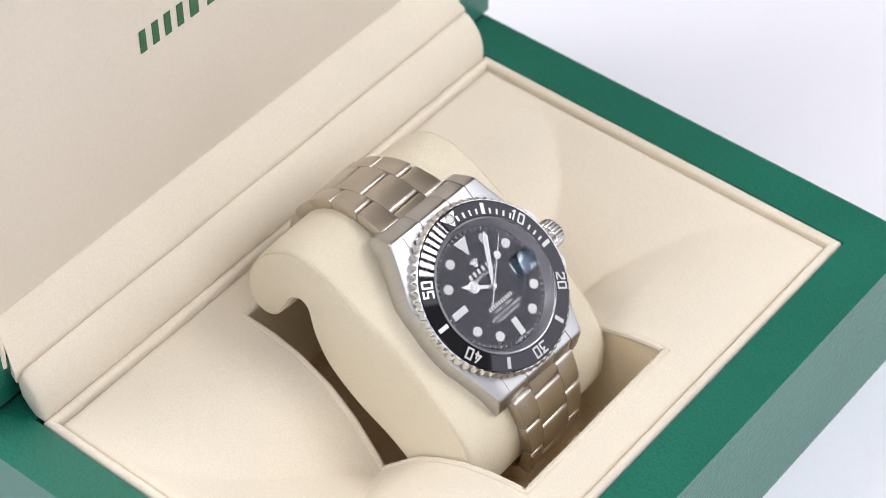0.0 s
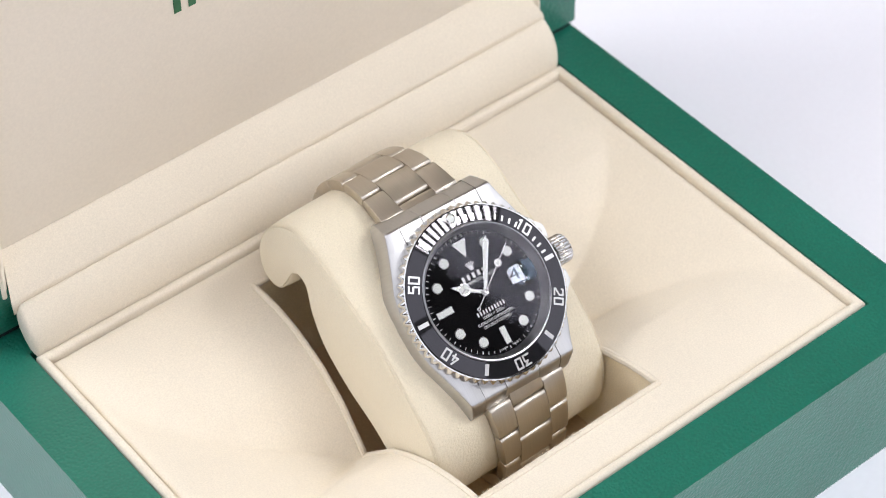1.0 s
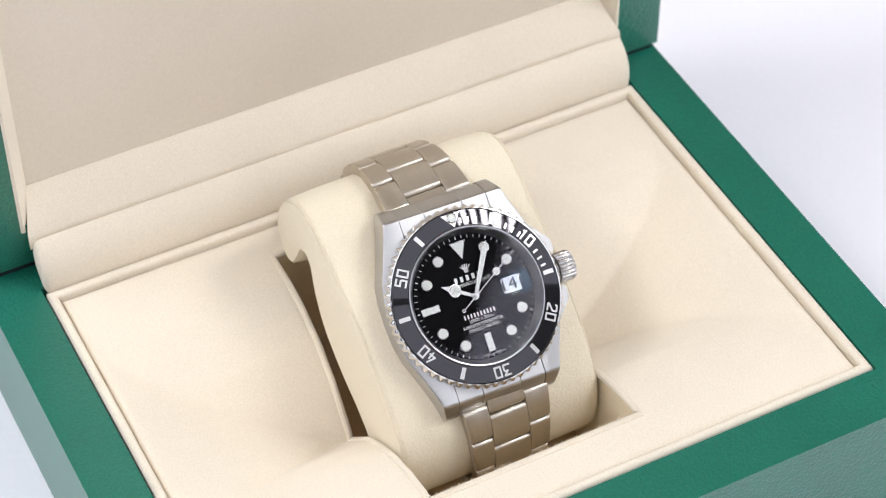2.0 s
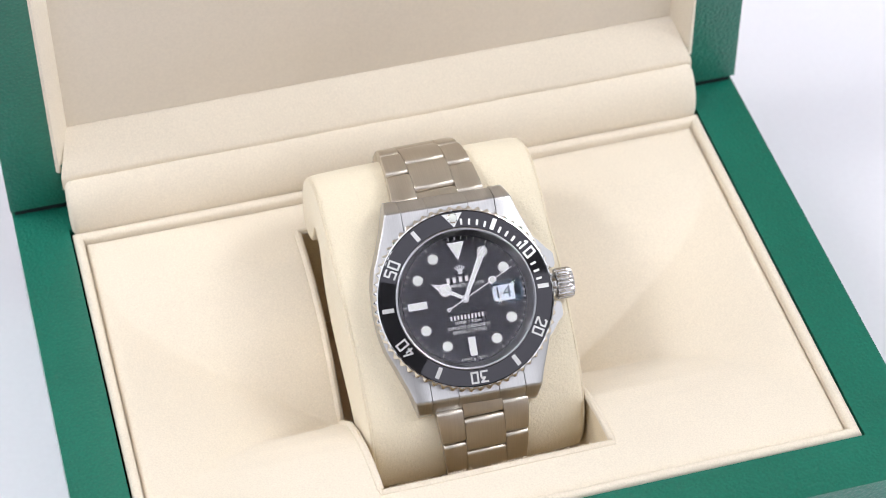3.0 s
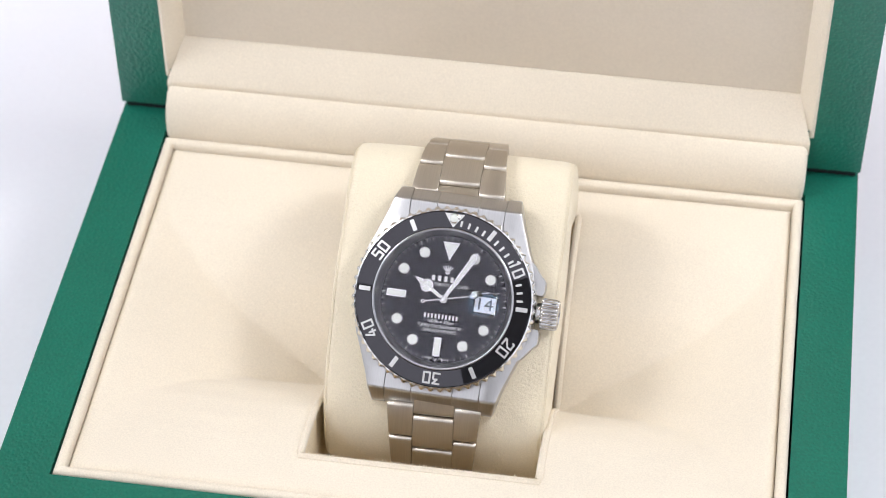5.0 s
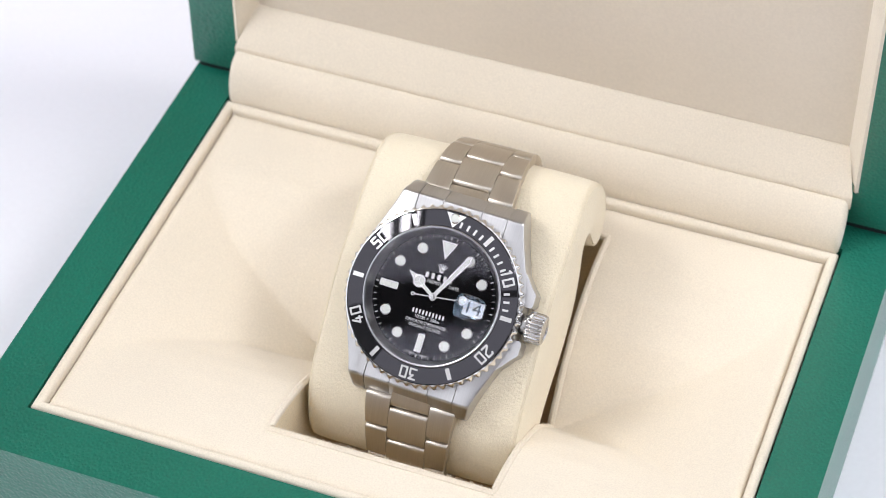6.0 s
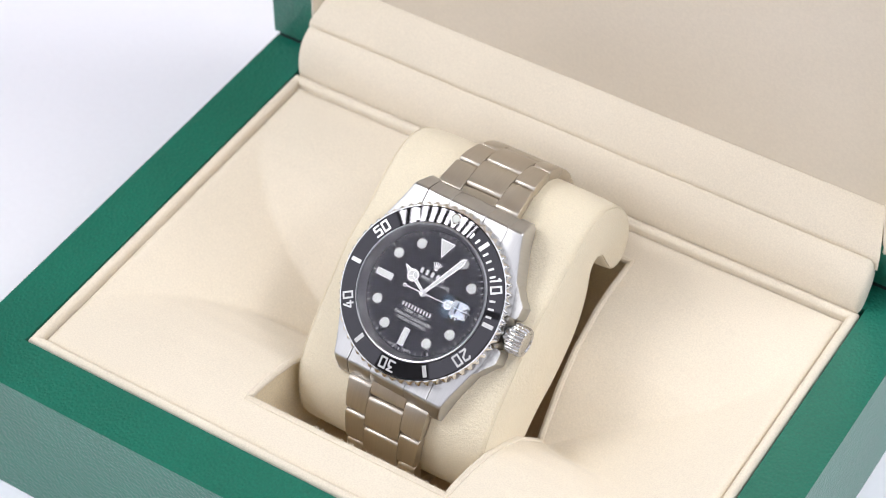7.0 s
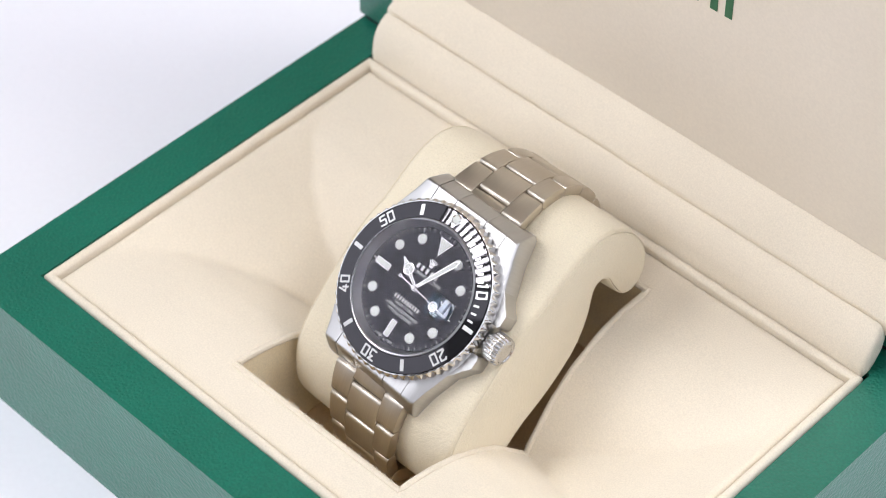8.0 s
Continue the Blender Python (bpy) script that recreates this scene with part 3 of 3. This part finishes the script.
def build_bezel():
    teeth, per = 60, 8
    steps = teeth * per

    def bite(i, k):
        c = 0.5 - 0.5 * math.cos(2 * math.pi * i / per)
        c = c ** 1.4
        return {0: 0.0, 1: -0.6 * c, 2: -0.7 * c, 3: -0.4 * c, 4: -0.08 * c}.get(k, 0.0)

    prof = [(19.0, -1.15), (20.05, -1.0), (20.2, 0.55), (19.95, 1.05), (19.45, 1.55), (19.15, 1.62), (19.0, 1.35), (15.0, 1.35), (15.0, -1.15)]
    bezel = part("bezel", turned(prof, steps, bite), POLISHED, watch, "steel bezel with a notched coin edge", smooth=28)
    insert = [(19.03, 1.25), (19.03, 1.72), (18.9, 1.80), (15.55, 2.28), (15.4, 2.22), (15.35, 1.25)]
    part("bezel_insert", turned(insert, 192), CERAMIC, bezel, "glossy black ceramic insert", smooth=12)
    slope = math.degrees(math.atan2(2.28 - 1.80, 18.9 - 15.55))

    def on_insert(bm, minute, r):
        h = 1.80 + (18.9 - r) / (18.9 - 15.55) * 0.48 + 0.015
        bm = moved(bm, Matrix.Translation((0, r, h)) @ Matrix.Rotation(radians(-slope), 4, "X"))
        return moved(bm, Matrix.Rotation(radians(-6 * minute), 4, "Z"))

    for n in (10, 20, 30, 40, 50):
        bm = engraved(str(n), 1.32, 2.25, 0.78, 0.42)
        part("numeral", on_insert(bm, n, 17.2), PLATINUM, bezel, "silver engraved numeral", smooth=0)
    for n in (5, 15, 25, 35, 45, 55):
        part("bezel_bar", on_insert(block(-0.47, 0.47, -1.28, 1.28, -0.03, 0.03), n, 17.2), PLATINUM, bezel, smooth=0)
    for n in list(range(1, 15)):
        if n not in (5, 10):
            part("minute_mark", on_insert(soften(block(-0.24, 0.24, -0.66, 0.66, -0.03, 0.03), 0.1, 2, 60), n, 16.65), PLATINUM, bezel, smooth=0)
    tri = prism([(-2.25, 1.35), (2.25, 1.35), (0, -1.75)], lambda a, b, s: (a, b, s), -0.03, 0.03)
    part("bezel_triangle", on_insert(tri, 0, 17.25), PLATINUM, bezel, smooth=0)
    part("pearl_cup", on_insert(turned([(0.85, -0.05), (1.15, -0.05), (1.15, 0.22), (0.95, 0.32), (0.85, 0.2)], 32), 0, 17.55), POLISHED, bezel)
    bm = turned([(0.0, -0.02), (0.9, -0.02), (0.9, 0.14), (0.6, 0.32), (0.0, 0.4)], 24)
    part("pearl", on_insert(bm, 0, 17.55), LUME, bezel, "white lume pearl")


def build_dial():
    dial = part("dial", disc(14.2, -1.0, 0.0, 128), DIALBLACK, watch, "glossy black dial", smooth=30)
    part("inner_ring", turned([(13.85, 0.02), (14.0, 0.25), (14.9, 2.05), (15.2, 2.05), (15.2, -0.6), (13.85, -0.6)], 160), RINGSTEEL, watch, "satin steel inner ring", smooth=25)
    rim = lambda r: [(r - 0.22, 0.0), (r, 0.0), (r, 0.32), (r - 0.1, 0.42), (r - 0.22, 0.36)]
    for n in (1, 2, 4, 5, 7, 8, 10, 11):
        m = Matrix.Rotation(radians(-30 * n), 4, "Z") @ Matrix.Translation((0, 11.0, 0))
        mark = part("hour_dot", moved(turned([(0.0, 0.02), (1.12, 0.02), (1.12, 0.3), (0.8, 0.37), (0.0, 0.4)], 32), m), LUME, dial)
        part("dot_surround", moved(turned(rim(1.3), 32), m), POLISHED, mark)
    for n, lo, hi in ((6, 8.35, 12.45), (9, 8.35, 12.6)):
        m = Matrix.Rotation(radians(-30 * n), 4, "Z")
        mark = part("hour_bar", moved(block(-0.6, 0.6, lo + 0.2, hi - 0.2, 0.02, 0.38, 0.06), m), LUME, dial)
        part("bar_surround", moved(soften(block(-0.8, 0.8, lo, hi, 0.0, 0.3), 0.05), m), POLISHED, mark)
    tri = prism([(-1.55, 12.2), (1.55, 12.2), (0, 8.9)], lambda a, b, s: (a, b, s), 0.02, 0.38)
    mark = part("hour_triangle", soften(tri, 0.05), LUME, dial)
    part("triangle_surround", soften(prism([(-1.9, 12.45), (1.9, 12.45), (0, 8.4)], lambda a, b, s: (a, b, s), 0.0, 0.3), 0.05), POLISHED, mark)
    for n in range(60):
        long = n % 5 == 0
        part("minute_line", moved(block(-0.06 - 0.05 * long, 0.06 + 0.05 * long, 12.95, 13.6, 0.004, 0.03),
                                  Matrix.Rotation(radians(-6 * n), 4, "Z")), PRINT, dial, smooth=0)

    def words(text, height, width, x, y, name="lettering"):
        part(name, moved(widened(lettering(text, height, 0.02), width), Matrix.Translation((x, y, 0.02))), PRINT, dial, smooth=0)

    def bars(count, x0, x1, y, h, stroke):
        step = (x1 - x0) / count
        for k in range(count):
            x = x0 + k * step
            w = step * 0.78
            b = block(x + 0.1 * w, x + 0.72 * w, y - h / 2, y + h / 2, 0.005, 0.03)
            part("print_mark", b, PRINT, dial, smooth=0)

    bars(5, -3.35, 3.5, 4.35, 1.2, 0.27)
    part("print_mark", block(-4.6, -2.9, 2.75, 3.25, 0.005, 0.03), PRINT, dial, smooth=0)
    words("PERPETUAL DATE", 0.72, 7.3, 1.2, 3.0)
    bars(10, -3.85, 3.9, -3.85, 0.95, 0.2)
    words("1000ft = 300m", 0.72, 5.6, 0, -5.0)
    words("SUPERLATIVE CHRONOMETER", 0.66, 9.5, 0, -6.05)
    words("OFFICIALLY CERTIFIED", 0.66, 7.4, 0, -7.0)
    words("SWISS", 0.42, 1.7, -1.5, -12.95)
    words("MADE", 0.42, 1.6, 1.55, -12.95)
    # emblem: a plain fan of five strokes on a foot
    fan = []
    for k in range(5):
        fan.append(moved(joined([prism([(-0.16, 0), (0.16, 0), (0.09, 1.35), (-0.09, 1.35)], lambda a, b, s: (a, b, s), 0.0, 0.18), moved(disc(0.16, 0, 0.2, 12), Matrix.Translation((0, 1.42, 0)))]),
                         Matrix.Translation((0, 5.75, 0)) @ Matrix.Rotation(radians((2 - k) * 21), 4, "Z") @ Matrix.Translation((0, 0.1, 0))))
    fan.append(moved(disc(0.55, 0, 0.18, 20), Matrix.Translation((0, 5.72, 0)) @ Matrix.Diagonal((1, 0.5, 1, 1))))
    part("emblem", joined(fan), HANDSTEEL, dial, "small silver five-stroke emblem")
    # date window
    card = part("date_card", block(7.35, 10.65, -1.2, 1.2, 0.006, 0.05), DATECARD, dial, "white date card", smooth=0)
    part("date_figures", moved(widened(lettering("14", 1.75, 0.02), 2.2), Matrix.Translation((9.05, 0, 0.075))), DATEINK, card, smooth=0)


def lozenge(points, h0, h1, bevel=0.05):
    return soften(prism(points, lambda a, b, s: (a, b, s), h0, h1), bevel, 2)


def build_hands():
    hour = part("hour_hand", joined([lozenge([(-0.35, -0.4), (0.35, -0.4), (0.45, 3.6), (-0.45, 3.6)], 0.55, 0.8),
                                     moved(turned([(1.05, 0.55), (1.45, 0.55), (1.45, 0.78), (1.25, 0.84), (1.05, 0.78)], 32), Matrix.Translation((0, 4.7, 0))),
                                     lozenge([(-0.75, 5.8), (0.75, 5.8), (0, 8.1)], 0.55, 0.8), disc(0.85, 0.5, 0.85, 32, 0.06)]),
                HANDSTEEL, watch, "steel hour hand with a ringed lume disc", at=pose(0, 0, 0, 0, 0, 58.5))
    part("lume_fill", joined([moved(disc(1.1, 0.57, 0.74, 28), Matrix.Translation((0, 4.7, 0))), lozenge([(-0.2, 1.0), (0.2, 1.0), (0.26, 3.4), (-0.26, 3.4)], 0.7, 0.83, 0.02),
                             lozenge([(-0.4, 6.05), (0.4, 6.05), (0, 7.3)], 0.7, 0.83, 0.02)]), LUME, hour)
    spokes = []
    for k in range(3):
        spokes.append(moved(block(-0.09, 0.09, 0, 1.15, 0.7, 0.86), Matrix.Translation((0, 4.7, 0)) @ Matrix.Rotation(radians(120 * k + 60), 4, "Z")))
    part("spokes", joined(spokes), POLISHED, hour)
    minute = part("minute_hand", joined([lozenge([(-0.4, -0.6), (0.4, -0.6), (0.72, 10.9), (0, 12.5), (-0.72, 10.9)], 1.0, 1.22, 0.06), disc(0.8, 0.95, 1.25, 32, 0.06)]),
                  HANDSTEEL, watch, "steel sword minute hand", at=pose(0, 0, 0, 0, 0, -29.5))
    part("lume_fill", lozenge([(-0.22, 2.2), (0.22, 2.2), (0.42, 10.8), (0, 11.7), (-0.42, 10.8)], 1.12, 1.26, 0.02), LUME, minute)
    second = part("second_hand", joined([lozenge([(-0.13, -4.1), (0.13, -4.1), (0.09, 12.3), (-0.09, 12.3)], 1.45, 1.6, 0.02),
                                         moved(turned([(0.62, 1.45), (0.92, 1.45), (0.92, 1.62), (0.62, 1.62)], 28), Matrix.Translation((0, 7.1, 0))),
                                         moved(turned([(0.2, 1.45), (0.45, 1.45), (0.45, 1.62), (0.2, 1.62)], 20), Matrix.Translation((0, -4.4, 0))),
                                         disc(0.55, 1.4, 1.75, 28, 0.06)]),
                  HANDSTEEL, watch, "thin steel second hand with a lume disc")
    part("lume_fill", moved(disc(0.68, 1.48, 1.6, 24), Matrix.Translation((0, 7.1, 0))), LUME, second)
    part("hub", joined([turned([(0.3, 1.72), (0.56, 1.72), (0.5, 1.88), (0.3, 1.86)], 24), disc(0.3, 1.7, 1.8, 20)]), POLISHED, second)
    return second


def build_crystal():
    part("crystal_ring", turned([(14.9, 1.4), (15.38, 1.4), (15.38, 2.42), (15.2, 2.5), (14.95, 2.45)], 160), RINGSTEEL, watch)
    top_pane = part("crystal", soften(disc(14.9, 2.62, 2.95, 128), 0.18, 2, 60), CRYSTAL, watch, "clear flat sapphire crystal")
    top_pane.visible_shadow = False
    # magnifying lens over the date: a rounded oblong cut from a steep ball of glass
    cx, hw, hh, ball = 9.0, 3.4, 2.7, 7.4
    def outline(f):
        pts = []
        for k in range(48):
            a = 2 * math.pi * k / 48
            c, n = math.cos(a), math.sin(a)
            d = (abs(c) ** 4 + abs(n) ** 4) ** -0.25
            pts.append((f * hw * d * c, f * hh * d * n))
        return pts
    rim = ball - math.sqrt(ball * ball - hw * hw - 1.2)
    rows = [[(cx, 0, 2.98)] * 48, [(cx + x, y, 2.98) for x, y in outline(0.5)], [(cx + x, y, 2.98) for x, y in outline(1.0)]]
    for f in (1.0, 0.97, 0.9, 0.8, 0.65, 0.5, 0.35, 0.2, 0.08, 0.0):
        rows.append([(cx + x, y, 3.1 + max(0.0, rim - (ball - math.sqrt(ball * ball - x * x - y * y)))) for x, y in outline(f)])
    lens = part("date_lens", loft(rows), LENS, top_pane, "bulging clear date magnifier", smooth=70)
    lens.visible_shadow = False


# the band's middle line, in the box's space (y, z)
BAND = [(10.6, 9.7), (14.6, 10.4), (19, 10.75), (23, 10.2), (27, 8.8), (31, 6.2), (34.6, 2.7), (37.6, -1.8), (39.4, -7.2), (39.2, -13), (36.8, -18.6), (31.5, -21.8), (25, -24.2),
        (18.5, -28.0), (10, -33.8), (0, -41.2), (-10, -46.6), (-19.5, -47.6), (-26.4, -43.6), (-28.7, -35.6), (-28.0, -28.0), (-26.5, -22.8), (-24.5, -18.7)]


def build_bracelet():
    line = rounded_path([(y, z, 0) for y, z in BAND], 10, ring=False)
    S = [0.0]
    for a, b in zip(line, line[1:]):
        S.append(S[-1] + (b - a).length)
    total = S[-1]
    inv = WATCH.inverted() @ TURN

    def at(s):
        if s < 0:
            d = (line[1] - line[0]).normalized()
            return line[0] + d * s, d
        if s >= total:
            d = (line[-1] - line[-2]).normalized()
            return line[-1] + d * (s - total), d
        for k in range(len(S) - 1):
            if S[k] <= s <= S[k + 1]:
                f = (s - S[k]) / (S[k + 1] - S[k])
                return line[k].lerp(line[k + 1], f), (line[k + 1] - line[k]).normalized()
        return line[-1], (line[-1] - line[-2]).normalized()

    XO = -0.45                                                  # middle of the band across
    count = round(total / 8.3)
    pitch = total / count

    def link(s0, s1, x0, x1, name, mat):
        """A link with rounded transverse edges that follows the band from s0 to s1."""
        T = 1.42
        L = s1 - s0
        prof = []
        R = 1.05
        for k in range(6):
            a = math.pi * (1 - k / 10)
            prof.append((R + R * math.cos(a), T - R + R * math.sin(a)))
        prof[-1] = (R, T)
        for k in range(1, 6):
            u = R + (L - 2 * R) * k / 6
            prof.append((u, T + 0.05 * math.sin(math.pi * k / 6)))
        for k in range(6):
            a = math.pi / 2 * (1 - k / 5)
            prof.append((L - R + R * math.cos(a), T - R + R * math.sin(a)))
        prof += [(L, -T + 0.5), (L - 0.5, -T), (0.5, -T), (0.0, -T + 0.5)]
        secs = []
        for x, ins in ((x0, 0.13), (x0 + 0.04, 0.05), (x0 + 0.16, 0.0), (x1 - 0.16, 0.0), (x1 - 0.04, 0.05), (x1, 0.13)):
            row = []
            for u, t in prof:
                u2, t2 = u + (ins if u < L / 2 else -ins), t - (ins if t > 0 else -ins)
                p, d = at(s0 + u2)
                q = p + t2 * Vector((-d.y, d.x, 0))
                w = 10.4 - 0.085 * min(28.0, max(0.0, min(s0 + u2, total - s0 - u2)))
                xt = x if abs(x - XO) < 5 else XO + (x - XO) * w / 10.4      # the band tapers at its outer edges
                row.append((inv @ Vector((xt * MM, q.x * MM, q.y * MM))) / MM)
            secs.append(row)
        part(name, loft(secs), mat, watch, smooth=38)

    gap = 0.07
    STAGGER = 0.33
    for k in range(count):
        s = k * pitch
        link(s + gap, s + pitch - gap, XO - 10.4, XO - 4.54, "bracelet_link", LINK)
        link(s + gap, s + pitch - gap, XO + 4.54, XO + 10.4, "bracelet_link", LINK)
        lead = STAGGER + (1 - 2 * STAGGER) * k / (count - 1)   # the middle row lags its neighbours, alike at both ends
        if k < count - 1:
            nxt = STAGGER + (1 - 2 * STAGGER) * (k + 1) / (count - 1)
            link(s + lead * pitch + gap, s + (1 + nxt) * pitch - gap, XO - 4.48, XO + 4.48, "bracelet_link", LINK)
    # end pieces between the lugs: a middle and two sides, thin seams between them
    for sv in (-1, 1):
        for xa, xb in ((-10.42, -4.53), (-4.49, 4.49), (4.53, 10.42)):
            secs = []
            for v in [15.5, 17, 18.5, 19.8, 20.4] + [20.6 + 2.9 * k / 14 for k in range(15)]:
                t, b = interp(TOP, v) - 0.05, interp(LOW, v) + 0.8
                secs.append([(xa, sv * v, b), (xa, sv * v, t - 0.1), (xa + 0.1, sv * v, t), (xb - 0.1, sv * v, t), (xb, sv * v, t - 0.1), (xb, sv * v, b)])
            part("end_piece", loft(secs), STEEL, watch, "brushed steel end piece", smooth=40)
    link(-4.5, STAGGER * pitch - gap, XO - 4.48, XO + 4.48, "end_link", LINK)
    link(total - STAGGER * pitch + gap, total + 4.5, XO - 4.48, XO + 4.48, "end_link", LINK)


build_base()
build_lining()
build_lid()
build_pillow()
build_case()
build_bezel()
build_dial()
second_hand = build_hands()
build_crystal()
build_bracelet()


# ---------------------------------------------------------------- what moves
def motions():
    """The box turns on the table with all that is in it, and the second hand sweeps."""
    times = [0.5 * k for k in range(17)]
    for ob, start in ((box, TURN), (pillow, TURN), (watch, WATCH)):
        walk(ob, [(t, pose(0, 0, 0, 0, 0, 51.07 - 11.89 * t) @ start) for t in times])
    walk(second_hand, [(t, pose(0, 0, 0, 0, 0, -(46.7 + 6.0 * t))) for t in times])


motions()
